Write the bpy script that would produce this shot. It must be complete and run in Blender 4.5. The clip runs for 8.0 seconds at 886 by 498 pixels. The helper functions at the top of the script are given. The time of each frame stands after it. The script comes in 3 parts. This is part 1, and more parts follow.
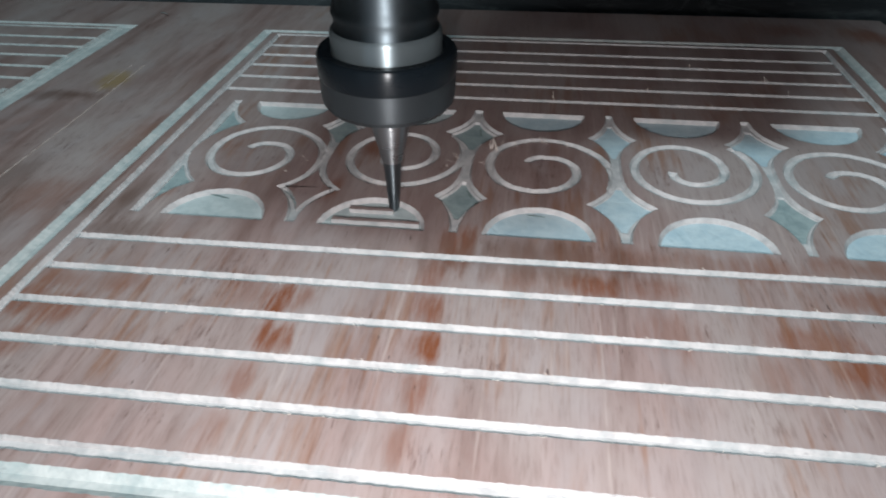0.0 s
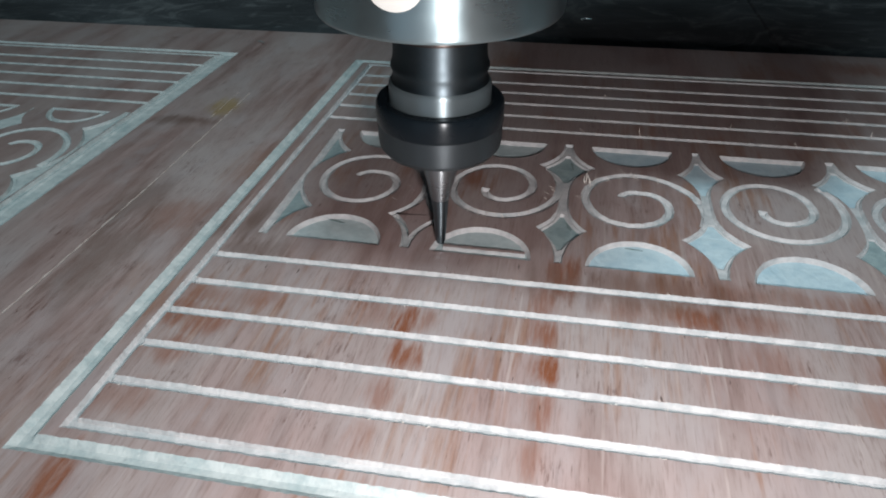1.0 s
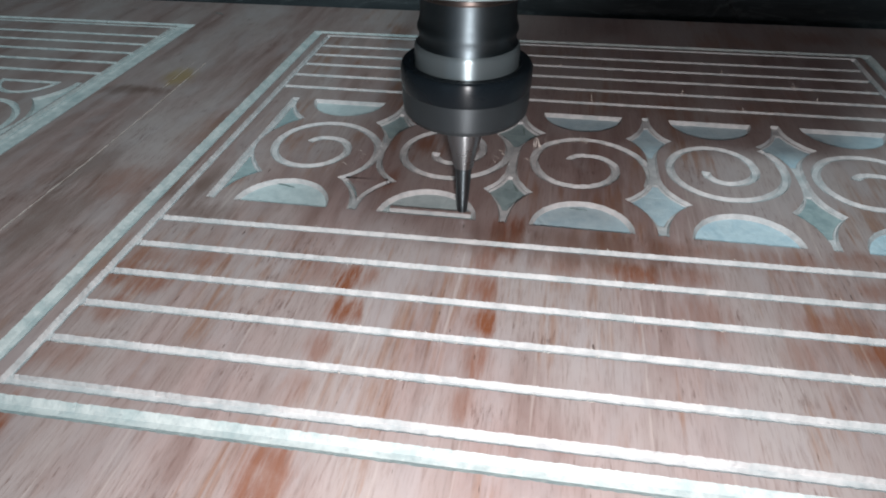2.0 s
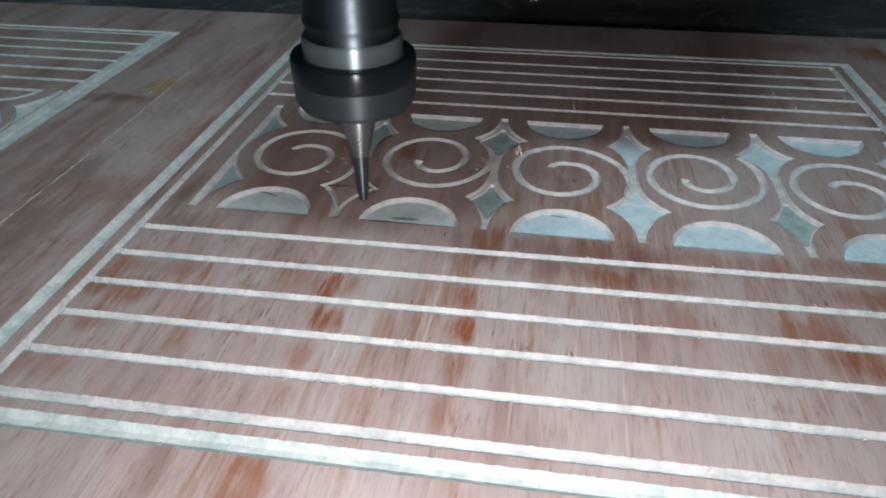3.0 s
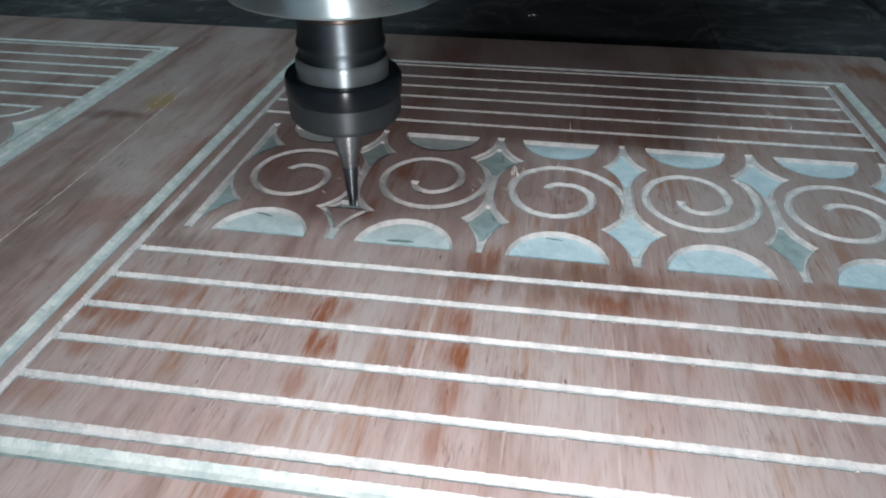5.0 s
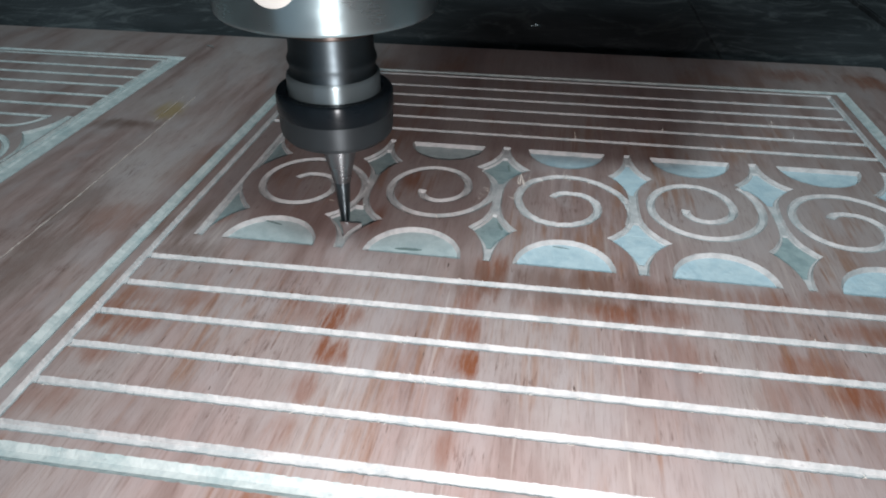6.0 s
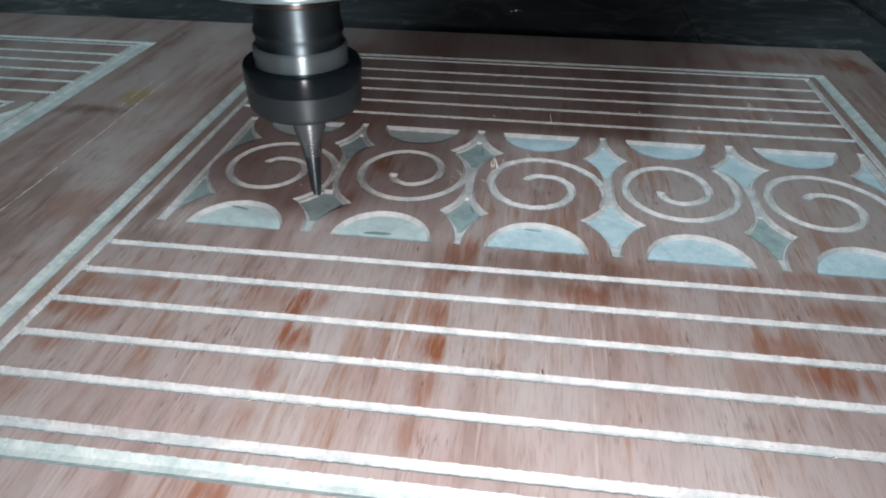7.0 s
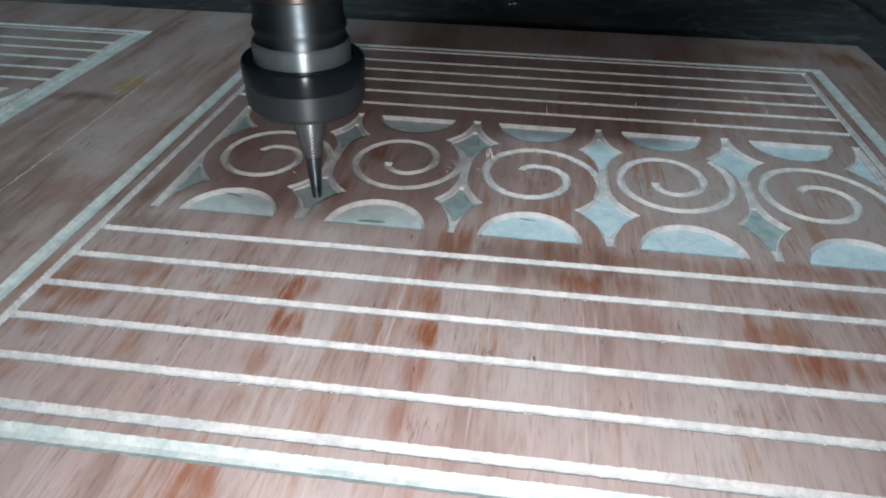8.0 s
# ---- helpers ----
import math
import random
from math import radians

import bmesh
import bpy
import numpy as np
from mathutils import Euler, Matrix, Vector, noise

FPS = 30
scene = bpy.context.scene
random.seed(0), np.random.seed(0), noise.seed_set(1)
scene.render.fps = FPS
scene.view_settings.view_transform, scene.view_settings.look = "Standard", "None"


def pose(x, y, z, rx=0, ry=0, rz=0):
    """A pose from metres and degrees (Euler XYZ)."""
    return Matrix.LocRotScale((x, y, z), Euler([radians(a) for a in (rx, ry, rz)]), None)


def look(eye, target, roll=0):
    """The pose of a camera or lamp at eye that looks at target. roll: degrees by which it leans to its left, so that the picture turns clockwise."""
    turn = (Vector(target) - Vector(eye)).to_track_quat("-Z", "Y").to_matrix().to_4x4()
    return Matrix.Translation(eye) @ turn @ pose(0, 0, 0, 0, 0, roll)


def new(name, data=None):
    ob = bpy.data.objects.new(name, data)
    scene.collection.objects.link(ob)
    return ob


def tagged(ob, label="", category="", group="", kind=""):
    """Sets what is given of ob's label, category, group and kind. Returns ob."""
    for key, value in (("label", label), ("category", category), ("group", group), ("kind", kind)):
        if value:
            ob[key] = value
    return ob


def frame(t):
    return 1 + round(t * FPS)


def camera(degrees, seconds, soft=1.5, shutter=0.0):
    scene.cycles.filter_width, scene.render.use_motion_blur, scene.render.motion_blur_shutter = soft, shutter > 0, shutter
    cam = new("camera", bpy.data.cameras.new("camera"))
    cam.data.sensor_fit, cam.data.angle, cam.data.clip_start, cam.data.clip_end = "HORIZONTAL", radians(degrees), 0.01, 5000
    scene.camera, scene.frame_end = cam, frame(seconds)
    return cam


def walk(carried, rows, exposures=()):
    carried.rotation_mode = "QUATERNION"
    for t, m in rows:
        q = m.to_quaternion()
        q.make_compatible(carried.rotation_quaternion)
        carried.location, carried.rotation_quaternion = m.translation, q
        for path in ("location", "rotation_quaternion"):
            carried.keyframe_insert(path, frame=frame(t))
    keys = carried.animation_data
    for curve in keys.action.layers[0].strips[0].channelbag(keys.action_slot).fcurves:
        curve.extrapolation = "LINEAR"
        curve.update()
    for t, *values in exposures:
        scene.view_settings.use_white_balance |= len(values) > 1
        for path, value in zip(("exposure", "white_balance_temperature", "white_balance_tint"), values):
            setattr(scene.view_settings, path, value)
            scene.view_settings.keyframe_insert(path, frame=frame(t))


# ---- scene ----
from mathutils.geometry import delaunay_2d_cdt

# camera and its way
cam = camera(69.4, 8.0, soft=1.9, shutter=0.25)
PATH = [
    (0, (0.1466, -0.1515, 0.1213), (-0.0974, 1.4273, -1.0820), -1.18),
    (0.5, (0.1255, -0.1549, 0.1290), (-0.1722, 1.4171, -1.0711), -0.92),
    (1, (0.1237, -0.1663, 0.1358), (-0.2303, 1.4191, -1.0309), -1.51),
    (1.5, (0.1340, -0.1734, 0.1324), (-0.1981, 1.3961, -1.0618), -2.75),
    (1.7, (0.1358, -0.1713, 0.1292), (-0.1794, 1.3953, -1.0735), -1.68),
    (2.8, (0.1420, -0.1704, 0.1310), (-0.1381, 1.4097, -1.0625), -0.66),
    (3, (0.1412, -0.1707, 0.1308), (-0.1291, 1.4140, -1.0591), -0.59),
    (3.5, (0.1402, -0.1710, 0.1298), (-0.1187, 1.4111, -1.0658), -0.27),
    (4, (0.1381, -0.1700, 0.1331), (-0.1345, 1.4257, -1.0413), -0.34),
    (4.5, (0.1410, -0.1669, 0.1332), (-0.1108, 1.4335, -1.0396), -0.18),
    (4.7, (0.1420, -0.1667, 0.1344), (-0.1190, 1.4290, -1.0430), -0.35),
    (5.8, (0.1412, -0.1695, 0.1370), (-0.1335, 1.4380, -1.0210), -0.25),
    (6, (0.1395, -0.1695, 0.1372), (-0.1324, 1.4409, -1.0171), -0.30),
    (6.5, (0.1429, -0.1674, 0.1349), (-0.1125, 1.4415, -1.0254), -0.30),
    (7, (0.1460, -0.1661, 0.1313), (-0.0905, 1.4371, -1.0407), -0.09),
    (7.5, (0.1462, -0.1666, 0.1308), (-0.0958, 1.4349, -1.0424), 0.22),
    (8, (0.1477, -0.1675, 0.1288), (-0.0813, 1.4306, -1.0517), 0.53),
]
walk(cam, [(t, look(eye, target, roll)) for t, eye, target, roll in PATH],
     [(0, 0.10), (0.5, 0.02), (1, 0.08), (1.5, 0.13), (3, 0.0), (3.5, 0.08), (4.5, 0.13), (6, 0.20), (6.5, 0.20), (8, 0.10)])

# light: dim blue daylight through an opening added in the wall behind the camera, a bluish ceiling light over the
# table, and the phone's small light standing low by the camera
world = bpy.data.worlds.new("world")
scene.world = world
world.use_nodes = True
world.node_tree.nodes["Background"].inputs[0].default_value = (0.62, 0.80, 0.95, 1)
world.node_tree.nodes["Background"].inputs[1].default_value = 0.5
# the phone's own light, fixed beside the camera and a little below its lens
lamp_data = bpy.data.lights.new("phone_light", "SPOT")
lamp_data.spot_size, lamp_data.spot_blend, lamp_data.shadow_soft_size = radians(140), 1.0, 0.010
lamp_data.energy, lamp_data.color = 2.6, (1.0, 0.955, 0.945)
lamp = new("phone_light", lamp_data)
lamp.matrix_world = look((0.150, -0.185, 0.110), (0.110, 0.020, 0.0))
room_data = bpy.data.lights.new("ceiling_light", "AREA")
room_data.shape, room_data.size, room_data.energy, room_data.color = "DISK", 0.17, 6.0, (0.745, 0.975, 1.035)
room_lamp = new("ceiling_light", room_data)
room_lamp.matrix_world = look((0.10, -0.17, 0.98), (0.07, 0.00, 0.0))

MM = 0.001


# ---- materials ----
class Tree:
    """A small helper to write node trees."""

    def __init__(self, name):
        self.mat = bpy.data.materials.new(name)
        self.mat.use_nodes = True
        self.t = self.mat.node_tree
        self.bsdf = self.t.nodes["Principled BSDF"]

    def node(self, kind, **ins):
        n = self.t.nodes.new(kind)
        for k, v in ins.items():
            key = int(k[1:]) if k[0] == "i" and k[1:].isdigit() else k.replace("_", " ")
            if isinstance(v, bpy.types.NodeSocket):
                self.t.links.new(v, n.inputs[key])
            else:
                n.inputs[key].default_value = v
        return n

    def put(self, name, v):
        if isinstance(v, bpy.types.NodeSocket):
            self.t.links.new(v, self.bsdf.inputs[name])
        else:
            self.bsdf.inputs[name].default_value = v

    def coords(self, scale=(1, 1, 1), offset=(0, 0, 0)):
        c = self.node("ShaderNodeTexCoord").outputs["Object"]
        return self.node("ShaderNodeMapping", Vector=c, Scale=scale, Location=offset).outputs[0]

    def noise(self, vector, scale=1.0, detail=4.0, rough=0.55, warp=0.0):
        return self.node("ShaderNodeTexNoise", Vector=vector, Scale=scale, Detail=detail, Roughness=rough, Distortion=warp).outputs["Fac"]

    def math(self, op, a, b=0.0, c=0.0, clamp=False):
        n = self.node("ShaderNodeMath", i0=a, i1=b, i2=c)
        n.operation, n.use_clamp = op, clamp
        return n.outputs[0]

    def smooth(self, v, lo, hi, a=0.0, b=1.0):
        n = self.node("ShaderNodeMapRange", Value=v, From_Min=lo, From_Max=hi, To_Min=a, To_Max=b)
        n.interpolation_type = "SMOOTHSTEP"
        return n.outputs[0]

    def mix(self, fac, a, b, blend="MIX"):
        n = self.t.nodes.new("ShaderNodeMix")
        n.data_type, n.blend_type = "RGBA", blend
        for i, v in ((0, fac), (6, a), (7, b)):
            if isinstance(v, bpy.types.NodeSocket):
                self.t.links.new(v, n.inputs[i])
            else:
                n.inputs[i].default_value = v if i == 0 else (*v, 1)
        return n.outputs[2]

    def bump(self, height, strength, distance):
        self.put("Normal", self.node("ShaderNodeBump", Height=height, Strength=strength, Distance=distance).outputs[0])


# stains of the veneer: centre x, y and half width, half length in metres, strength
STAINS = (
    (0.0790, -0.0225, 0.0065, 0.009, 1.0), (0.0850, -0.0190, 0.0040, 0.008, 0.6), (0.0820, -0.0365, 0.0065, 0.008, 0.95), (0.0800, -0.0520, 0.0060, 0.009, 0.6),
    (0.0780, -0.0680, 0.0060, 0.010, 0.4), (0.0660, -0.0200, 0.0070, 0.008, 0.4), (0.1210, -0.0060, 0.0045, 0.012, 0.65), (0.1215, -0.0195, 0.0050, 0.009, 0.8),
    (0.1235, -0.0350, 0.0050, 0.008, 1.0), (0.1235, -0.0500, 0.0045, 0.009, 0.7), (0.1220, -0.0660, 0.0040, 0.009, 0.5),
    (0.0040, -0.0300, 0.0080, 0.008, 0.75), (0.0170, -0.0330, 0.0100, 0.008, 0.7), (0.0110, -0.0470, 0.0100, 0.007, 0.6), (0.0105, -0.0660, 0.0090, 0.008, 0.45),
    (0.0090, -0.0200, 0.0120, 0.006, 0.5), (0.0300, -0.0190, 0.0100, 0.006, 0.4), (0.1676, -0.0045, 0.0110, 0.006, 0.85), (0.1860, -0.0040, 0.0100, 0.006, 0.5), (0.1480, -0.0040, 0.0180, 0.006, 0.4),
    (0.1870, -0.0220, 0.0100, 0.010, 0.45), (0.2236, -0.0210, 0.0140, 0.006, 0.6), (0.2360, -0.0300, 0.0120, 0.008, 0.85), (0.2439, 0.0120, 0.0180, 0.006, 0.5), (0.2450, -0.0030, 0.0140, 0.006, 0.55),
    (0.2100, -0.0350, 0.0060, 0.010, 0.4), (0.0065, -0.0925, 0.0060, 0.012, 0.9), (0.0800, -0.0930, 0.0090, 0.014, 0.75),
    (0.1270, 0.0100, 0.0080, 0.014, 0.85), (0.1900, 0.0090, 0.0600, 0.007, 0.45), (0.0770, 0.0400, 0.0040, 0.010, 0.6), (0.0850, 0.0720, 0.0040, 0.009, 0.7),
    (0.0160, 0.0340, 0.0060, 0.012, 0.5), (0.2820, 0.2320, 0.0220, 0.012, 0.6), (0.3250, 0.2250, 0.0120, 0.014, 0.8), (-0.0265, 0.0229, 0.0140, 0.016, 0.45),
)
# yellowish and dark marks on the plain board beside the panel
MARKS = ((-0.0585, 0.126, 0.010, 0.013),)
DARKS = ((0.006, 0.031, 0.007, 0.012), (0.003, 0.020, 0.012, 0.012), (0.012, 0.006, 0.016, 0.008), (-0.074, 0.106, 0.020, 0.007), (-0.070, 0.108, 0.014, 0.005), (-0.048, 0.030, 0.012, 0.020), (-0.040, -0.010, 0.016, 0.03), (0.150, 0.006, 0.05, 0.012))


def veneer_material():
    t = Tree("reddish_veneer")
    fine = t.noise(t.coords((1300, 110, 60)), 1.0, 6, 0.65)
    band = t.noise(t.coords((150, 12, 20)), 1.0, 4, 0.55, 0.4)
    broad = t.noise(t.coords((26, 9, 9), (3, 1, 0)), 1.0, 3, 0.5)
    col = t.mix(t.smooth(band, 0.32, 0.7), (0.300, 0.211, 0.197), (0.195, 0.122, 0.108))
    col = t.mix(t.smooth(broad, 0.35, 0.68), col, (0.310, 0.250, 0.238))
    flame = t.math("MULTIPLY", t.noise(t.coords((330, 22, 20), (5, 3, 1)), 1.0, 5, 0.65, 0.3), t.noise(t.coords((34, 20, 20), (9, 2, 0)), 1.0, 3, 0.5))
    # the plain part of the board beside the panel has a quieter figure
    across = t.node("ShaderNodeSeparateXYZ", Vector=t.node("ShaderNodeTexCoord").outputs["Object"]).outputs[0]
    quiet = t.smooth(across, -0.035, 0.005, 0.15, 1.0)
    col = t.mix(t.math("MULTIPLY", quiet, t.smooth(flame, 0.26, 0.40, 0.0, 0.62)), col, (0.205, 0.083, 0.036))
    col = t.mix(t.math("MULTIPLY", t.smooth(fine, 0.46, 0.70), 0.46), col, (0.11, 0.056, 0.043))
    pale = t.noise(t.coords((620, 14, 20), (7, 0, 2)), 1.0, 2, 0.4)
    col = t.mix(t.math("MULTIPLY", t.math("MULTIPLY", quiet, t.smooth(pale, 0.62, 0.72)), 0.30), col, (0.46, 0.38, 0.35))
    # grey-lilac sheen of the veneer, put into its colour as noise patches
    lilac_sheen = t.noise(t.coords((70, 26, 20), (6, 2, 5)), 1.0, 5, 0.6, 0.5)
    col = t.mix(t.smooth(lilac_sheen, 0.47, 0.66, 0.0, 0.4), col, (0.315, 0.266, 0.266))
    fleck = t.math("MULTIPLY", t.noise(t.coords((1100, 130, 50), (3, 5, 2)), 1.0, 4, 0.7), t.noise(t.coords((42, 42, 20), (1, 7, 3)), 1.0, 3, 0.6))
    col = t.mix(t.smooth(fleck, 0.33, 0.41, 0.0, 0.55), col, (0.085, 0.034, 0.024))
    # stains with ragged, grain-long edges
    place = t.node("ShaderNodeTexCoord").outputs["Object"]
    torn = t.noise(t.coords((260, 34, 30), (4, 4, 2)), 1.0, 5, 0.65, 0.3)
    ragged = t.math("ADD", t.math("MULTIPLY", fine, 0.7), t.math("MULTIPLY", torn, 2.4))

    def spot(x, y, w, h):
        v = t.node("ShaderNodeMapping", Vector=place, Location=(-x / w, -y / h, 0), Scale=(1 / w, 1 / h, 0)).outputs[0]
        n = t.node("ShaderNodeVectorMath", i0=v)
        n.operation = "LENGTH"
        return t.smooth(t.math("ADD", n.outputs["Value"], t.math("SUBTRACT", ragged, 1.5)), 0.35, 1.25, 1.0, 0.0)

    total = None
    for x, y, w, h, k in STAINS:
        s = t.math("MULTIPLY", spot(x, y, w, h), k)
        total = s if total is None else t.math("MAXIMUM", total, s)
    streak = t.smooth(t.noise(t.coords((560, 60, 30), (8, 6, 1)), 1.0, 6, 0.75), 0.36, 0.56, 0.5, 1.0)
    col = t.mix(t.math("MULTIPLY", total, streak), col, (0.165, 0.046, 0.015))
    for x, y, w, h in MARKS:
        col = t.mix(t.math("MULTIPLY", spot(x, y, w, h), 0.75), col, (0.25, 0.16, 0.055))
    for x, y, w, h in DARKS:
        col = t.mix(t.math("MULTIPLY", spot(x, y, w, h), 0.5), col, (0.10, 0.055, 0.04))
    # dark pores, short and along the grain
    pores = t.noise(t.coords((900, 110, 50), (2, 9, 4)), 1.0, 2, 0.5)
    col = t.mix(t.smooth(pores, 0.715, 0.775), col, (0.05, 0.022, 0.016))
    dust = t.noise(t.coords((55, 55, 55), (1, 4, 0)), 1.0, 5, 0.65)
    col = t.mix(t.smooth(dust, 0.5, 0.8, 0.0, 0.20), col, (0.40, 0.35, 0.33))
    t.put("Base Color", t.mix(1.0, col, (1.0, 1.01, 1.025), "MULTIPLY"))
    t.put("Roughness", t.smooth(broad, 0.3, 0.7, 0.33, 0.43))
    t.put("Specular IOR Level", t.smooth(total, 0.0, 0.8, 0.7, 0.4))
    t.put("Coat Weight", 0.9)
    t.put("Coat IOR", 1.75)
    t.put("Coat Roughness", t.smooth(broad, 0.3, 0.7, 0.32, 0.42))
    t.bump(t.math("ADD", fine, t.math("MULTIPLY", band, 0.6)), 0.35, 0.0003)
    return t.mat


def core_material(name, light, dark, rough, fibre):
    t = Tree(name)
    grain = t.noise(t.coords((420, 420, 700)), 1.0, 5, 0.65)
    cloud = t.noise(t.coords((210, 210, 210), (4, 2, 1)), 1.0, 5, 0.65)
    col = t.mix(t.smooth(cloud, 0.35, 0.7), light, dark)
    patch = t.noise(t.coords((70, 70, 70), (2, 6, 3)), 1.0, 5, 0.7)
    col = t.mix(t.smooth(patch, 0.46, 0.68, 0.0, 0.7 * fibre), col, tuple(c * k for c, k in zip(dark, (0.72, 0.86, 0.88))))
    col = t.mix(t.smooth(grain, 0.58, 0.8, 0.0, fibre), col, tuple(c * 0.55 for c in dark))
    t.put("Base Color", col)
    t.put("Roughness", rough)
    t.put("Specular IOR Level", 0.4)
    t.bump(t.math("ADD", grain, cloud), 0.6, 0.0004)
    return t.mat


def steel_material(name, colour, rough, streak=0.06, metal=1.0):
    t = Tree(name)
    turned = t.noise(t.coords((30, 30, 2200)), 1.0, 3, 0.6)
    smear = t.noise(t.coords((60, 60, 90), (3, 3, 3)), 1.0, 4, 0.6)
    t.put("Base Color", t.mix(t.smooth(smear, 0.5, 0.8, 0.0, 0.22), colour, tuple(c * 0.55 for c in colour)))
    t.put("Metallic", metal)
    t.put("Roughness", t.math("ADD", t.smooth(smear, 0.3, 0.75, rough - 0.04, rough + 0.1), t.math("MULTIPLY", turned, streak)))
    t.bump(turned, 0.12, 0.00008)
    tangent = t.node("ShaderNodeTangent")
    tangent.direction_type, tangent.axis = "RADIAL", "Z"
    t.put("Tangent", tangent.outputs[0])
    t.put("Anisotropic", 0.85)
    t.put("Anisotropic Rotation", 0.25)
    return t.mat


def bed_material():
    t = Tree("dark_scratched_bed")
    a = t.noise(t.coords((14, 60, 20)), 1.0, 6, 0.65, 0.8)
    b = t.noise(t.coords((6, 9, 8), (5, 1, 0)), 1.0, 4, 0.6)
    line = t.noise(t.coords((30, 90, 20), (2, 2, 0)), 1.0, 4, 0.6, 2.5)
    smear = t.noise(t.coords((22, 22, 20), (7, 3, 0)), 1.0, 8, 0.72, 1.2)
    col = t.mix(t.smooth(b, 0.4, 0.7), (0.030, 0.033, 0.036), (0.058, 0.063, 0.069))
    col = t.mix(t.math("MULTIPLY", t.smooth(a, 0.52, 0.72), 0.6), col, (0.12, 0.126, 0.132))
    col = t.mix(t.math("MULTIPLY", t.smooth(line, 0.64, 0.74), 0.4), col, (0.16, 0.18, 0.19))
    col = t.mix(t.smooth(smear, 0.50, 0.66, 0.0, 0.5), col, (0.17, 0.178, 0.182))
    t.put("Base Color", col)
    t.put("Roughness", t.smooth(a, 0.3, 0.7, 0.6, 0.85))
    t.put("Specular IOR Level", 0.25)
    t.bump(a, 0.3, 0.0006)
    return t.mat


def plain_material(name, colour, rough=0.6, scale=25.0, spread=0.25, metal=0.0):
    t = Tree(name)
    n = t.noise(t.coords((scale,) * 3), 1.0, 5, 0.6)
    t.put("Base Color", t.mix(t.smooth(n, 0.3, 0.75), colour, tuple(c * (1 - spread) for c in colour)))
    t.put("Roughness", rough)
    t.put("Metallic", metal)
    t.bump(n, 0.15, 0.0005)
    return t.mat


VENEER = veneer_material()
CORE = core_material("pale_core", (0.428, 0.415, 0.418), (0.318, 0.315, 0.320), 0.8, 0.65)
# mint: the border's own tone, and cyan light put into the second panel's colour
MINT = core_material("mint_and_cyan_lit_core", (0.385, 0.408, 0.405), (0.28, 0.31, 0.312), 0.8, 0.7)
FLOOR_PALE = core_material("pale_grey_core", (0.395, 0.45, 0.458), (0.31, 0.368, 0.38), 0.38, 0.12)
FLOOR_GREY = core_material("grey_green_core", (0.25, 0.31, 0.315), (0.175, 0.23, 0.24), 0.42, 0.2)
FLOOR = core_material("blue_green_core", (0.40, 0.49, 0.53), (0.315, 0.415, 0.47), 0.36, 0.12)
SCORE = core_material("scuffed_wood", (0.33, 0.28, 0.26), (0.24, 0.19, 0.17), 0.8, 0.5)
BURN = core_material("burnished_core", (0.16, 0.21, 0.21), (0.12, 0.16, 0.16), 0.6, 0.4)
EDGE = core_material("layered_edge", (0.42, 0.30, 0.2), (0.26, 0.17, 0.11), 0.8, 0.6)
CHIP = core_material("wood_fibre", (0.62, 0.56, 0.52), (0.46, 0.38, 0.34), 0.8, 0.2)
STEEL = steel_material("polished_steel", (0.40, 0.50, 0.53), 0.27)
NECK = steel_material("dull_steel", (0.105, 0.128, 0.143), 0.46)
COLLAR = steel_material("brushed_steel", (0.16, 0.195, 0.21), 0.36, 0.05, 0.75)
BLACK = steel_material("blackened_steel", (0.006, 0.009, 0.012), 0.24, 0.05, 0.2)
BLACK.node_tree.nodes["Principled BSDF"].inputs["Specular IOR Level"].default_value = 0.22
GUN = steel_material("gunmetal", (0.043, 0.051, 0.057), 0.40, 0.06, 0.6)
CARBIDE = steel_material("carbide", (0.17, 0.20, 0.22), 0.30)
SHANK = steel_material("ground_steel", (0.36, 0.38, 0.40), 0.27)
BRASS = steel_material("coppery_ring", (0.10, 0.082, 0.076), 0.42)
STICKER = plain_material("white_sticker", (0.60, 0.58, 0.55), 0.5)
BED = bed_material()
PAINT = plain_material("grey_machine_paint", (0.06, 0.065, 0.07), 0.5)
WALL = plain_material("workshop_wall", (0.23, 0.24, 0.25), 0.9, 3.0)
CONCRETE = plain_material("concrete", (0.16, 0.155, 0.15), 0.9, 5.0)


# ---- building helpers ----
def mesh_of(name, verts, faces, mats, index=None, smooth=False):
    me = bpy.data.meshes.new(name)
    me.from_pydata(verts, [], faces)
    for m in mats:
        me.materials.append(m)
    if index is not None:
        me.polygons.foreach_set("material_index", index)
    if smooth:
        me.polygons.foreach_set("use_smooth", [True] * len(me.polygons))
    me.update()
    return me


def part(name, bm, material, parent, label=""):
    me = bpy.data.meshes.new(name)
    bm.to_mesh(me)
    bm.free()
    me.materials.append(material)
    ob = new(name, me)
    ob.parent = parent
    return tagged(ob, label)


def box_bm(x0, x1, y0, y1, z0, z1, bevel=0.0):
    bm = bmesh.new()
    bmesh.ops.create_cube(bm, size=1, matrix=Matrix.Translation(((x0 + x1) / 2, (y0 + y1) / 2, (z0 + z1) / 2)) @ Matrix.Diagonal((x1 - x0, y1 - y0, z1 - z0, 1)))
    if bevel:
        bmesh.ops.bevel(bm, geom=bm.edges[:], offset=bevel, segments=2, affect="EDGES")
    return bm


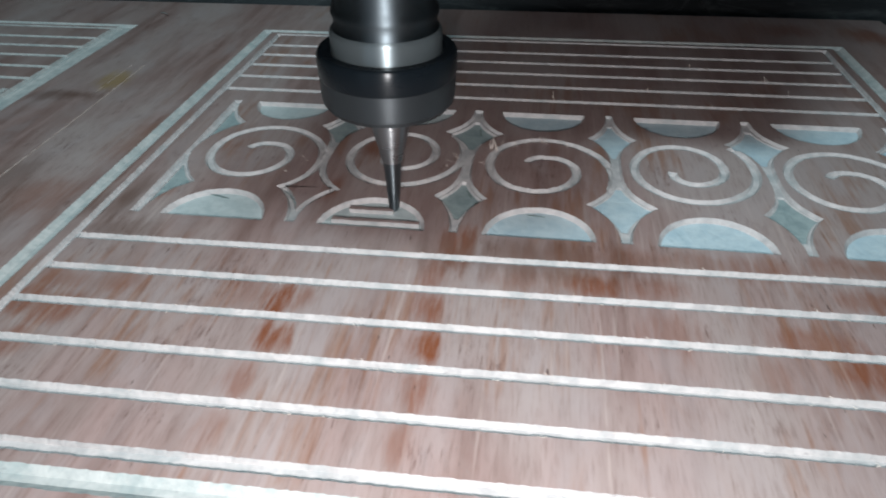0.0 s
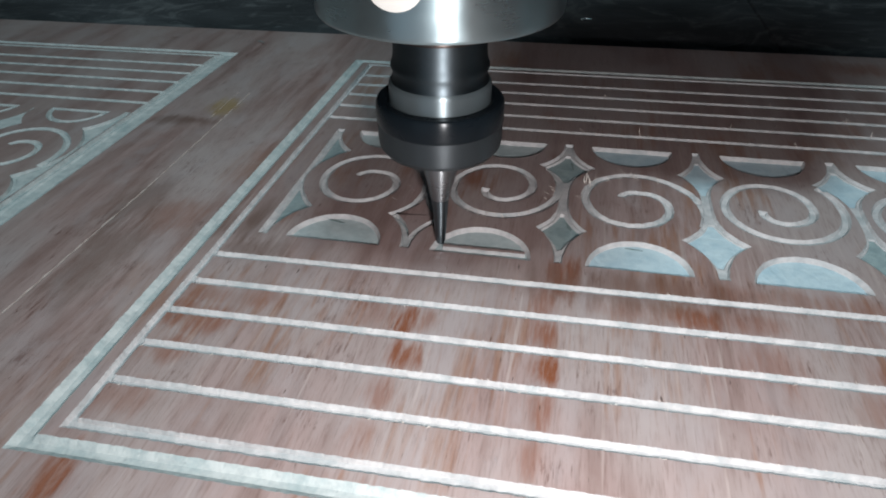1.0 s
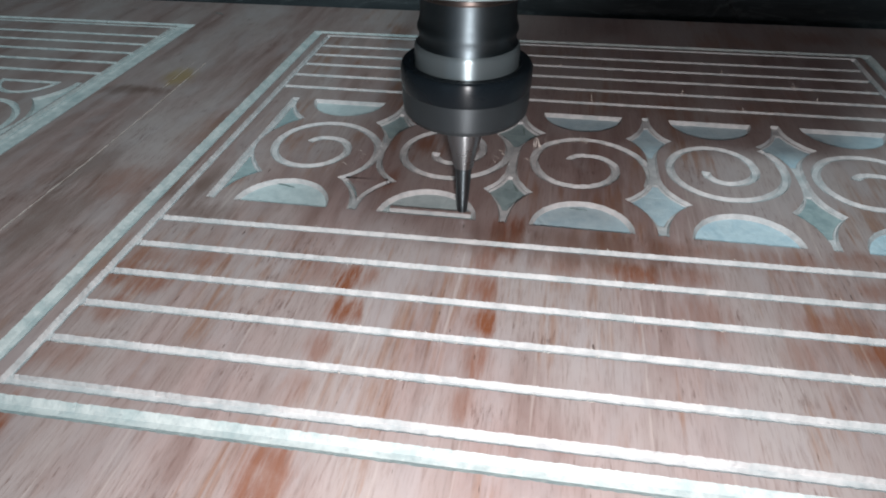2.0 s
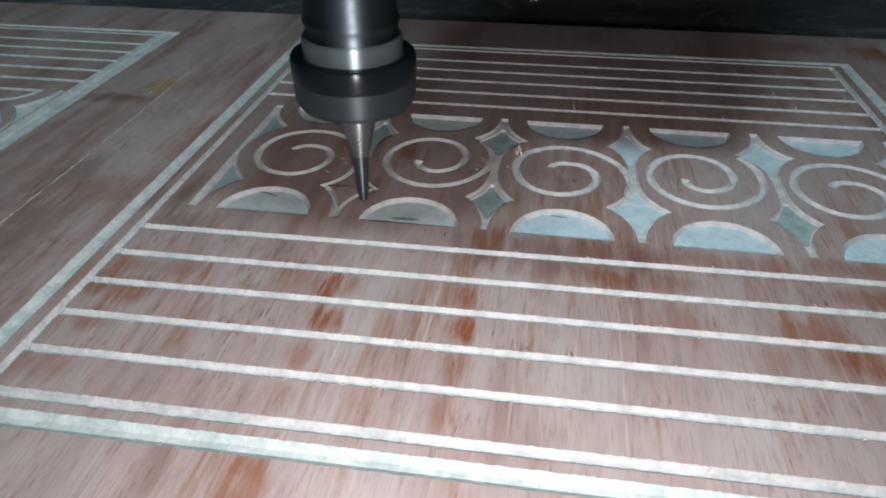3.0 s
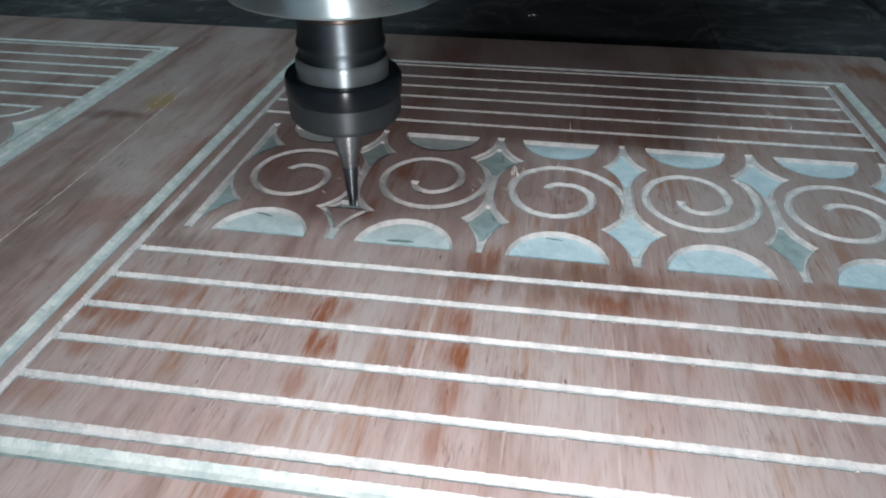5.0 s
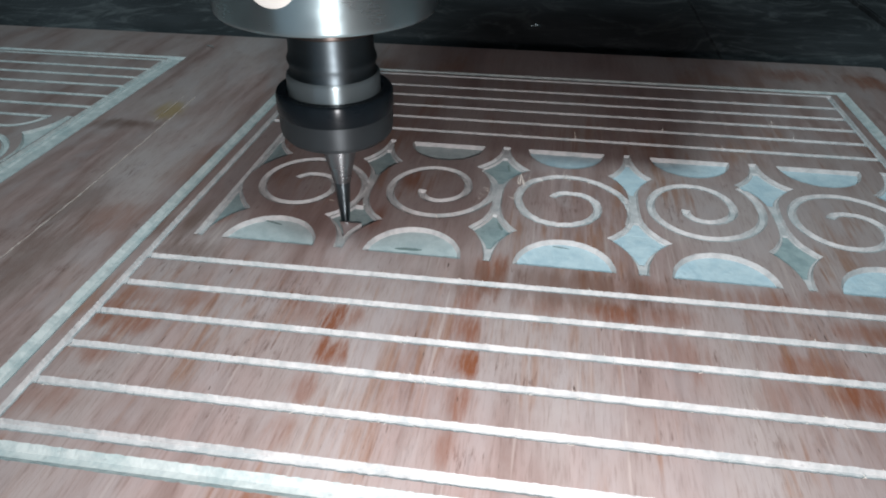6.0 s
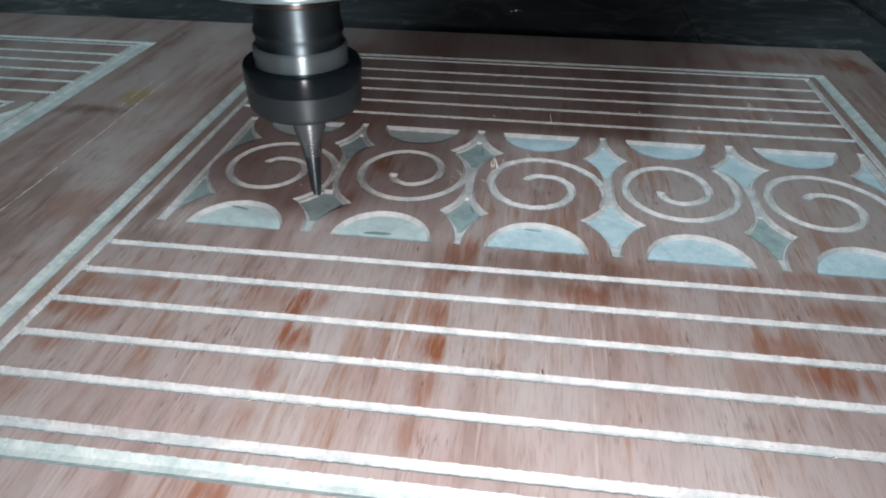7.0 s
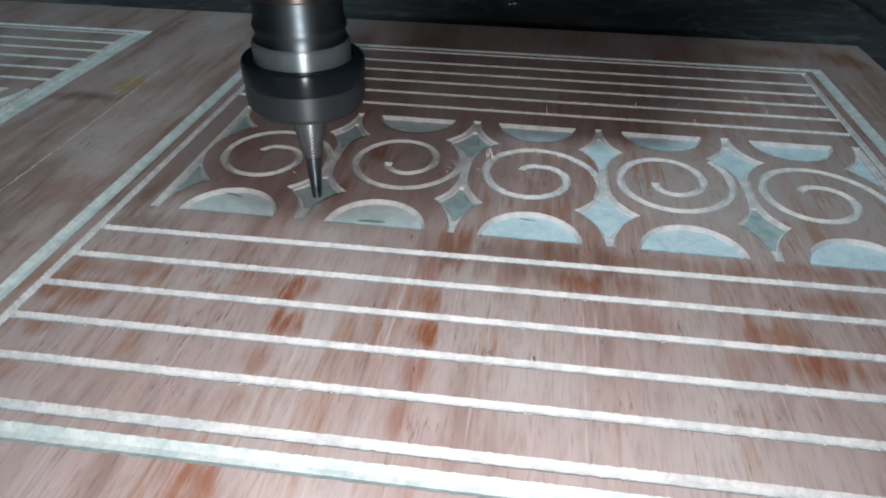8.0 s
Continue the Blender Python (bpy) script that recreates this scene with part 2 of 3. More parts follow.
def lathe_bm(profile, steps=96):
    """A solid of revolution round z from (radius, height) pairs in millimetres, closed on its axis."""
    bm = bmesh.new()
    rings = []
    for r, z in profile:
        if r < 1e-6:
            rings.append([bm.verts.new((0, 0, z * MM))])
        else:
            rings.append([bm.verts.new((r * MM * math.cos(2 * math.pi * i / steps), r * MM * math.sin(2 * math.pi * i / steps), z * MM)) for i in range(steps)])
    for a, b in zip(rings, rings[1:]):
        for i in range(steps):
            j = (i + 1) % steps
            if len(a) == 1:
                bm.faces.new((a[0], b[j], b[i]))
            elif len(b) == 1:
                bm.faces.new((a[i], a[j], b[0]))
            else:
                bm.faces.new((a[i], a[j], b[j], b[i]))
    bmesh.ops.recalc_face_normals(bm, faces=bm.faces[:])
    for f in bm.faces:
        f.smooth = True
    for e in bm.edges:
        if len(e.link_faces) == 2 and e.calc_face_angle() > radians(28):
            e.smooth = False
    return bm


# ---- workshop ----
def workshop():
    tagged(new("floor", mesh_box("floor", -3, 3, -2.5, 3.6, -0.98, -0.90, CONCRETE)), "grey concrete workshop floor", "floor", kind="structure")
    tagged(new("ceiling", mesh_box("ceiling", -3.1, 3.1, -2.6, 3.7, 2.7, 2.8, WALL)), "dim grey workshop ceiling", "ceiling", kind="structure")
    for name, b in (("wall_west", (-3.1, -3, -2.6, 3.7)), ("wall_east", (3, 3.1, -2.6, 3.7))):
        tagged(new(name, mesh_box(name, *b, -0.9, 2.7, WALL)), "plain grey workshop wall", "wall", kind="structure")
    tagged(new("wall_north", mesh_box("wall_north", -3, 3, 3.6, 3.7, -0.9, 2.7, WALL)), "plain grey workshop wall", "wall", kind="structure")
    # wall behind the machine's front; its wide opening is added to light the spindle blue
    bm = bmesh.new()
    for a, b, c, d in ((-3, -1.6, -0.9, 2.7), (1.6, 3, -0.9, 2.7), (-1.6, 1.6, 1.5, 2.7)):
        bmesh.ops.create_cube(bm, size=1, matrix=Matrix.Translation(((a + b) / 2, -2.55, (c + d) / 2)) @ Matrix.Diagonal((b - a, 0.1, d - c, 1)))
    me = bpy.data.meshes.new("wall_south")
    bm.to_mesh(me)
    bm.free()
    me.materials.append(WALL)
    tagged(new("wall_south", me), "plain grey workshop wall with a wide opening added for bluish light", "wall", kind="structure")


def mesh_box(name, x0, x1, y0, y1, z0, z1, mat, bevel=0.0):
    bm = box_bm(x0, x1, y0, y1, z0, z1, bevel)
    me = bpy.data.meshes.new(name)
    bm.to_mesh(me)
    bm.free()
    me.materials.append(mat)
    return me


# ---- machine bed ----
THICK = 0.018


def machine_bed():
    bed = tagged(new("machine_bed", mesh_box("machine_bed", -0.75, 0.95, -0.30, 1.2, -0.90, -THICK - 0.0005, BED, 0.004)),
                 "dark scratched machine bed under the board", "machine bed")
    part("slot_cover", box_bm(0.262, 0.272, 0.262, 1.15, -THICK - 0.002, -THICK + 0.0010, 0.0006), BED, bed)
    part("side_rail", box_bm(0.408, 0.44, -0.28, 1.15, -THICK - 0.002, -THICK + 0.004, 0.001), BED, bed)


# ---- the carved board ----
P, X0 = 55.7, 12.4
jit = random.Random(7)


def dense(poly, step):
    """The closed outline with points at most step apart."""
    out = []
    for (ax, ay), (bx, by) in zip(poly, poly[1:] + poly[:1]):
        n = max(1, int(math.hypot(bx - ax, by - ay) / step))
        out += [(ax + (bx - ax) * i / n, ay + (by - ay) * i / n) for i in range(n)]
    return out


def area(poly):
    return sum(a[0] * b[1] - b[0] * a[1] for a, b in zip(poly, poly[1:] + poly[:1])) / 2


def offset(poly, d):
    """The outline moved inwards by d millimetres."""
    if area(poly) < 0:
        poly = poly[::-1]
    n, out = len(poly), []
    for i in range(n):
        a, b, c = Vector(poly[i - 1]), Vector(poly[i]), Vector(poly[(i + 1) % n])
        e, f = (b - a), (c - b)
        if e.length < 1e-9 or f.length < 1e-9:
            out.append(tuple(b))
            continue
        e.normalize(), f.normalize()
        m = Vector((-e.y - f.y, e.x + f.x))
        if m.length < 0.2:
            m = -(e - f)
        m.normalize()
        k = max(0.45, m.dot(Vector((-e.y, e.x))))
        out.append((b.x + m.x * d / k, b.y + m.y * d / k))
    return out


def ragged(poly, amount):
    return [(x + jit.uniform(-1, 1) * amount, y + jit.uniform(-1, 1) * amount) for x, y in poly]


def rect(x0, x1, y0, y1):
    return [(x0, y0), (x1, y0), (x1, y1), (x0, y1)]


def arc(cx, cy, r, a0, a1, n, ry=None):
    return [(cx + r * math.cos(radians(a0 + (a1 - a0) * i / n)), cy + (ry or r) * math.sin(radians(a0 + (a1 - a0) * i / n))) for i in range(n + 1)]


def ribbon(line, width):
    left, right = [], []
    for i, (x, y) in enumerate(line):
        ax, ay = line[max(0, i - 1)]
        bx, by = line[min(len(line) - 1, i + 1)]
        d = math.hypot(bx - ax, by - ay) or 1
        nx, ny = -(by - ay) / d * width / 2, (bx - ax) / d * width / 2
        left.append((x + nx, y + ny))
        right.append((x - nx, y - ny))
    return right + left[::-1]


# radius of the spirals by the angle turned from the inner end, for the two kinds that alternate along the row
EVEN = (150, -1, ((0, 6.4), (80, 7.8), (165, 13.4), (232, 17.2), (275, 18.9), (336, 19.7), (380, 21.2), (425, 21.8), (470, 22.6), (505, 25.2), (540, 28.5)))
ODD = (184, 1, ((0, 6.0), (66, 8.2), (132, 9.9), (202, 14.2), (254, 18.9), (290, 20.2), (354, 19.7), (409, 20.3), (448, 20.6), (490, 21.4), (545, 24.3), (585, 28.0)))


def spiral_line(cx, cy, kind):
    start, turn, table = kind
    rows = np.array(table, float)
    s = np.arange(0, rows[-1, 0] + 1, 5)
    r = np.interp(s, rows[:, 0], rows[:, 1])
    for _ in range(6):
        r[1:-1] = (r[:-2] + 2 * r[1:-1] + r[2:]) / 4
    a = np.radians(start + turn * s)
    return list(zip((cx + r * np.cos(a)).tolist(), (cy + r * np.sin(a)).tolist()))


def hourglass(cx, left=True, right=True):
    """Two four-pointed stars joined by a narrow neck; half of it at the ends of the row."""
    neck, power = (1.9, 3.0) if left and right else (0.3, 2.0)
    lower = arc(cx - P / 2, 17.5, 26.0, -2, 53, 12)
    tip, y0 = cx - lower[-1][0], lower[-1][1]
    waist = [(cx - neck - (tip - neck) * abs(s) ** power, 63.15 + (63.15 - y0) * s) for s in (-1 + 2 * i / 30 for i in range(1, 30))]
    side = lower + waist + [(x, 126.3 - y) for x, y in lower[::-1]]
    other = [(2 * cx - x, y) for x, y in side[::-1]]
    if not left:
        return [(cx - 1.8, 109.3), (cx - 1.8, 16.8)] + other[::-1]
    if not right:
        return [(cx + 1.8, 16.8), (cx + 1.8, 109.3)] + side[::-1]
    return side + other


def slimmed(poly, cx, k):
    """The stars alternate: the lower one of the even hourglasses and the upper one of the odd ones is narrower."""
    if k in (0, 5):
        return poly
    out = []
    for x, y in poly:
        far = (63.15 - y) if k % 2 == 0 else (y - 63.15)
        f = 1 - 0.22 * min(1.0, max(0.0, (far - 4.0) / 10.0))
        out.append((cx + (x - cx) * f, y))
    return out


def inner_star(cx, left, right, inset):
    """The lower of the two stars inside an hourglass, in from its outline by the width of the cutter."""
    neck, power = (1.9, 3.0) if left and right else (0.3, 2.0)
    tip, top = 12.2, 38.3
    rows = []
    for i in range(80):
        y = 20.0 + 0.45 * i
        if y < top:
            w = P / 2 - math.sqrt(26.0 ** 2 - (y - 17.5) ** 2)
        else:
            w = neck + (tip - neck) * ((63.15 - y) / (63.15 - top)) ** power
        w -= inset
        if w > 1.0:
            rows.append((w, y))
    go = [(cx + w, y) for w, y in rows] if right else [(cx - 0.6, y) for w, y in rows]
    back = [(cx - w, y) for w, y in rows[::-1]] if left else [(cx + 0.6, y) for w, y in rows[::-1]]
    return go + back


def half_round(cx, base, up):
    return arc(cx, base, 18.3, 0, 180, 40, 18.2) if up else arc(cx, base, 17.6, 180, 360, 40, 17.0)


class Cut:
    """One carved shape: outline, hole, depth, and the name of its part."""

    def __init__(self, name, outer, depth, slope, hole=None, pocket=False, rough=0.12, step=1.3, label="", mat=None, floor_mat=None, floor=None):
        self.floor_mat = floor_mat or FLOOR
        self.name, self.depth, self.pocket, self.label, self.mat = name, depth, pocket, label, mat or CORE
        self.outer = ragged(dense(outer, step), rough)
        self.hole = ragged(dense(hole, step), rough) if hole else None
        self.floor = dense(floor or offset(outer, slope), step)
        self.floor_hole = dense(offset(hole, -slope), step) if hole else None


LOW_LINES = (1.0, -14.7, -30.1, -45.6, -61.1)
SHIFT = (0.5, 1.5, 0.2, -1.5, -2.3)
HIGH_LINES = (122.4, 138.0, 153.3, 167.7, 182.0)


def panel_cuts(done):
    """All cuts of one panel. done: the pockets are cleared; else only their outlines are cut."""
    gap = 0.0 if done else 4.8
    # the cyan light on the second panel is put into its groove colour
    pale = CORE if done else MINT
    cuts = [
        Cut("border_groove", rect(-12, 306.3, -87.6, 207), 1.5, 1.9, rect(-6.0, 300.4 - gap, -82, 202.8), rough=0.15, step=1.0, label="wide pale greenish border groove", mat=MINT),
        Cut("border_line", rect(-1.9, 296.6, -79, 200.8), 1.5, 0.6, rect(1.3, 293.3, -75.4, 198), rough=0.14, step=0.9, mat=pale),
    ]
    for y in LOW_LINES + HIGH_LINES:
        cuts.append(Cut("line_groove", rect(0.5, 294, y - 1.6, y + 1.6), 1.3, 0.9, rough=0.14, step=0.9, mat=pale))
    for k in range(5):
        cx = X0 + P * (k + 0.5)
        line = spiral_line(cx + SHIFT[k], 62.3 if k % 2 == 0 else 64.3, EVEN if k % 2 == 0 else ODD)
        cuts.append(Cut("spiral_groove", ribbon(line, 3.5), 1.3, 0.8, step=1.6, rough=0.10 if k != 2 else 0.25, mat=pale))
        for base, up in ((16.4, True), (109.1, False)):
            out = half_round(cx, base, up)
            cuts.append(Cut("half_round_pocket", out, 1.7, 1.1, None if done else offset(out, 3.0), pocket=done, mat=pale, floor_mat=FLOOR_PALE if k < 2 else FLOOR))
    for k in range(6):
        cx = X0 + P * k
        out = slimmed(hourglass(cx, left=k > 0, right=k < 5), cx, k)
        whole = 0 < k < 5
        if not done:
            cuts.append(Cut("hourglass_groove", out, 1.4, 0.5, None if k == 0 else offset(out, 2.6 if whole else 2.2), mat=pale))
            continue
        # a pale ledge all round and at the neck, and a deeper star below and above it
        cuts.append(Cut("hourglass_groove", out, 1.2, 0.6))
        for low in (True, False):
            star, base = (inner_star(cx, k > 0, k < 5, d) for d in ((2.1, 2.5) if k in (1, 2) else (1.6, 1.9)))
            if not low:
                star, base = ([(x, 126.3 - y) for x, y in p] for p in (star, base))
            star, base = slimmed(star, cx, k), slimmed(base, cx, k)
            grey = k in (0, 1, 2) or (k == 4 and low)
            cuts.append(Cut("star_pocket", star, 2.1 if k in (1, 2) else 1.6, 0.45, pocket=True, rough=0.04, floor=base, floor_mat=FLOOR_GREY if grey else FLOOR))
    return cuts


def warp(x, y):
    """The lower lines run a touch askew to the upper ones."""
    k = 0.020 if y < 8 else 0.003 if y > 16 else 0.020 - 0.017 * (y - 8) / 8
    return x, y + k * max(x, -12)


def carved_board():
    board = tagged(new("carved_board", mesh_box("carved_board", -0.47, 0.342, -0.24, 0.2545, -THICK, -0.004, EDGE)),
                   "reddish veneered board with pale carved grille panels on the machine bed", "carved board")
    cuts, moved = [], []
    for c in panel_cuts(True):
        cuts.append(c)
        moved.append(warp)
    for c in panel_cuts(False):
        cuts.append(c)
        moved.append(lambda x, y: (x - 398.5, y + 1.5))
    seam = [(-54.5, 146), (-52.5, 90), (-51.5, 40), (-52.0, -20), (-52.5, -90), (-52, -160)]
    for width, dx in ((0.8, 0.0), (0.35, -7.0)):
        cuts.append(Cut("scored_line", ribbon([(x + dx, y) for x, y in seam], width), 0.25, 0.2, rough=0.25, step=2.0, label="faint pale scored line", mat=SCORE))
        moved.append(lambda x, y: (x, y))
    verts, faces, owner = [], [], []

    def add(poly, tag, fn):
        pts = [fn(x, y) for x, y in poly]
        if area(pts) < 0:
            pts = pts[::-1]
        faces.append(list(range(len(verts), len(verts) + len(pts))))
        verts.extend(Vector(p) for p in pts)
        owner.append(tag)

    wave = random.Random(3)
    outline = [(x, y + (wave.uniform(-0.6, 0.6) if y > 200 else 0)) for x, y in dense(rect(-470, 342, -240, 254.5), 4)]
    add(outline, None, lambda x, y: (x, y))
    for i, (c, fn) in enumerate(zip(cuts, moved)):
        for kind, poly in (("outer", c.outer), ("hole", c.hole), ("floor", c.floor), ("floor_hole", c.floor_hole)):
            if poly:
                add(poly, (i, kind), fn)
    vs, _, fs, _, _, origin = delaunay_2d_cdt(verts, [], faces, 1, 1e-4, True)
    # for each triangle: the deepest cut over it, and whether it lies on that cut's floor
    info = []
    for ids in origin:
        kinds = {}
        for f in ids:
            if owner[f]:
                kinds.setdefault(owner[f][0], set()).add(owner[f][1])
        best = None
        for i, k in kinds.items():
            if "outer" in k and "hole" not in k:
                low = "floor" in k and "floor_hole" not in k
                key = (low, cuts[i].depth, -i)
                if best is None or key > best[0]:
                    best = (key, i, low)
        info.append(best)
    depth = [None] * len(vs)
    open_top = [False] * len(vs)
    for tri, best in zip(fs, info):
        for v in tri:
            if best is None:
                open_top[v] = True
            elif best[2]:
                depth[v] = max(depth[v] or 0, cuts[best[1]].depth)
    bumpy = random.Random(11)
    zs = [0.0 if o else -((d if d is not None else 0.8) + bumpy.uniform(-0.05, 0.05)) for o, d in zip(open_top, depth)]
    co = [(v.x * MM, v.y * MM, z * MM) for v, z in zip(vs, zs)]

    def piece(name, tris, mats, index, label=""):
        used = {v: n for n, v in enumerate(sorted({v for t in tris for v in t}))}
        ob = new(name, mesh_of(name, [co[v] for v in used], [[used[v] for v in t] for t in tris], mats, index))
        ob.parent = board
        return tagged(ob, label)

    top = [t for t, b in zip(fs, info) if b is None]
    boss = list(range(len(vs)))

    def find(a):
        while boss[a] != a:
            boss[a] = boss[boss[a]]
            a = boss[a]
        return a

    for t in top:
        for v in t[1:]:
            boss[find(v)] = find(t[0])
    fields = {}
    for t in top:
        fields.setdefault(find(t[0]), []).append(t)
    for tris in sorted(fields.values(), key=len, reverse=True):
        piece("veneer_field", tris, [VENEER], None, "reddish-brown streaked wood veneer")
    groups = {}
    for t, b in zip(fs, info):
        if b is not None:
            groups.setdefault(b[1], []).append((t, 1 if b[2] and cuts[b[1]].pocket else 0))
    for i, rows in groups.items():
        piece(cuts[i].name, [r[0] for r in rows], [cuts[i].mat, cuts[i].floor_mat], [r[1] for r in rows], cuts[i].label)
    return board


def clip(poly, y0, y1):
    """The part of an outline between two heights y."""
    for keep, lim in ((lambda p: p[1] >= y0, y0), (lambda p: p[1] <= y1, y1)):
        out = []
        for a, b in zip(poly, poly[1:] + poly[:1]):
            if keep(a):
                out.append(a)
            if keep(a) != keep(b):
                s = (lim - a[1]) / (b[1] - a[1])
                out.append((a[0] + s * (b[0] - a[0]), lim))
        poly = out
    return poly


def prism(name, poly, z0, z1, mats, parent, label):
    """A block of uncut wood with the veneer on top."""
    if area(poly) < 0:
        poly = poly[::-1]
    n = len(poly)
    pts = [(*warp(x, y), z0) for x, y in poly] + [(*warp(x, y), z1) for x, y in poly]
    verts = [(x * MM, y * MM, z * MM) for x, y, z in pts]
    faces = [list(range(n, 2 * n)), list(range(n - 1, -1, -1))] + [[i, (i + 1) % n, n + (i + 1) % n, n + i] for i in range(n)]
    ob = new(name, mesh_of(name, verts, faces, mats, [0] + [1] * (n + 1)))
    ob.parent = parent
    return tagged(ob, label)


def uncut_wood(board):
    """What is still to be cleared in the pockets at the start, and when the cutter takes each piece: (object, time)."""
    made = []
    cx = X0 + P * 1.5
    for (x0, x1, y0, y1), when in (((-14.0, 16.0, 19.9, 21.4), 2.3), ((-9.5, 6.0, 26.6, 28.4), 0.25)):
        poly = dense(rect(cx + x0, cx + x1, y0, y1), 2.0)
        made.append((prism("uncut_strip", ragged(poly, 0.2), -4, -0.15, [VENEER, CORE], board, "thin strip of wood not yet milled away"), when))
    glass = offset(hourglass(X0 + P), 2.7)
    low = [p for p in glass if p[1] < 62]
    for y0, y1, when in ((24.0, 31.2, 6.35), (31.2, 34.0, 6.2), (34.0, 38.0, 5.6), (38.0, 41.2, 3.95), (41.2, 44.2, 4.6), (44.2, 47.2, 5.2), (47.2, 53.0, 7.15)):
        poly = clip(low, y0, y1)
        if len(poly) > 2 and abs(area(poly)) > 0.5:
            made.append((prism("uncut_island", poly, -4, -0.05, [VENEER, CORE], board, "island of veneered wood not yet milled away"), when))
    return made


def slivers(board):
    """Thin dark leavings on the floors of cleared pockets."""
    for x, y, a, b, turn in ((94.0, 21.6, 5.2, 0.8, 3), (36.5, 31.6, 4.6, 0.45, -14), (150.5, 31.5, 3.2, 0.25, -6), (126.5, 43.0, 0.35, 3.0, 25), (126.0, 92.0, 0.35, 3.4, 8), (263.5, 100.0, 0.3, 1.6, 20)):
        c, s = math.cos(radians(turn)), math.sin(radians(turn))
        poly = [(x + u * c - v * s, y + u * s + v * c) for u, v in arc(0, 0, a, 0, 350, 18, b)]
        prism("dark_sliver", ragged(poly, 0.12), -2.4 if b > a else -1.95, -1.75 if b > a else -1.5, [BURN, BURN], board, "thin dark sliver on the pocket floor")


def fibres():
    """Torn wood fibres and dust along the cuts."""
    rng = random.Random(21)
    verts, faces = [], []

    def strand(x, y, long, wide, lift, heading):
        px, py, pz, h = x, y, 0.05, heading
        for i in range(5):
            w = wide * (1 - i / 6)
            nx, ny = -math.sin(h) * w, math.cos(h) * w
            verts.extend(((px + nx) * MM, (py + ny) * MM, pz * MM) if k == 0 else ((px - nx) * MM, (py - ny) * MM, (pz + 0.08) * MM) for k in (0, 1))
            px, py, pz = px + math.cos(h) * long / 4, py + math.sin(h) * long / 4, pz + lift * long / 4 * (1 - i / 7)
            h += rng.uniform(-0.5, 0.5)
        n = len(verts) - 10
        faces.extend((n + 2 * i, n + 2 * i + 1, n + 2 * i + 3, n + 2 * i + 2) for i in range(4))

    for y in HIGH_LINES:
        for _ in range(44):
            x = rng.uniform(20, 290)
            strand(x, warp(x, y)[1] + rng.uniform(-1.7, 1.7), rng.uniform(0.6, 2.4), rng.uniform(0.06, 0.16), rng.uniform(0.1, 1.0), rng.uniform(0, 6.28))
    for y in LOW_LINES:
        for _ in range(90):
            x = rng.uniform(2, 290)
            strand(x, warp(x, y)[1] + rng.choice((-1.5, 1.5)), rng.uniform(0.3, 1.1), rng.uniform(0.05, 0.12), rng.uniform(0.0, 0.4), rng.uniform(0, 6.28))
    for cx, cy, a0, a1, n, big in ((151.8, 62.3, 60, 190, 70, 1.0), (97.4, 64.3, -120, 40, 34, 0.7), (40.8, 62.3, -100, 60, 14, 0.6)):
        for _ in range(n):
            a = radians(rng.uniform(a0, a1))
            r = rng.uniform(19.0, 22.8)
            strand(cx + r * math.cos(a), cy + r * math.sin(a), rng.uniform(0.8, 3.0) * big, rng.uniform(0.06, 0.15), rng.uniform(0.2, 1.1), rng.uniform(0, 6.28))
    for x, y in ((140, 168.5), (222, 168.5), (254, 154), (199, 138.5), (218, 139), (261, 138.5), (156, 123.5)):
        strand(x + rng.uniform(-0.4, 0.4), y + rng.uniform(0.6, 1.6), rng.uniform(1.6, 3.0), 0.13, rng.uniform(1.0, 1.6), rng.uniform(0.8, 2.2))
    for _ in range(5):
        strand(132.5 + rng.uniform(-1.5, 2.5), 76 + rng.uniform(-3, 4), rng.uniform(3, 6), 0.16, rng.uniform(0.5, 1.2), rng.uniform(0.6, 2.6))
    ob = new("wood_fibres", mesh_of("wood_fibres", verts, faces, [CHIP]))
    tagged(ob, "pale torn wood fibres along the carved lines", "wood fibres", kind="stuff")


def litter():
    """A splinter on the board and a bright shaving on the bed."""
    bm = bmesh.new()
    rows = []
    for i in range(7):
        f = i / 6
        x, y = -0.0895 + 0.0095 * f, 0.2315 - 0.0085 * f + 0.0012 * math.sin(3 * f)
        w, z = 0.00025 * (1.2 - f), 0.0004 + 0.0016 * f
        rows.append([bm.verts.new((x + w * c, y + w * s, z + d)) for c, s, d in ((1, 1, 0), (-1, -1, 0), (0, 0, 0.0003))])
    for a, b in zip(rows, rows[1:]):
        for j in range(3):
            bm.faces.new((a[j], a[(j + 1) % 3], b[(j + 1) % 3], b[j]))
    me = bpy.data.meshes.new("splinter")
    bm.to_mesh(me)
    bm.free()
    me.materials.append(BURN)
    tagged(new("splinter", me), "thin dark wood splinter lying on the board", "splinter")
    bm = bmesh.new()
    rows = []
    for i in range(13):
        a = 2.6 * i / 12
        x, y = 0.1225 + 0.0085 * i / 12, 0.3735 + 0.0012 * math.sin(a)
        rows.append([bm.verts.new((x, y + d, -THICK + 0.0002 + h)) for d, h in ((-0.0005, 0), (0, 0.0009), (0.0005, 0.0004))])
    for a, b in zip(rows, rows[1:]):
        for j in range(2):
            bm.faces.new((a[j], a[j + 1], b[j + 1], b[j]))
    me = bpy.data.meshes.new("metal_shaving")
    bm.to_mesh(me)
    bm.free()
    me.materials.append(STEEL)
    tagged(new("metal_shaving", me), "small bright metal shaving on the dark bed", "shaving")


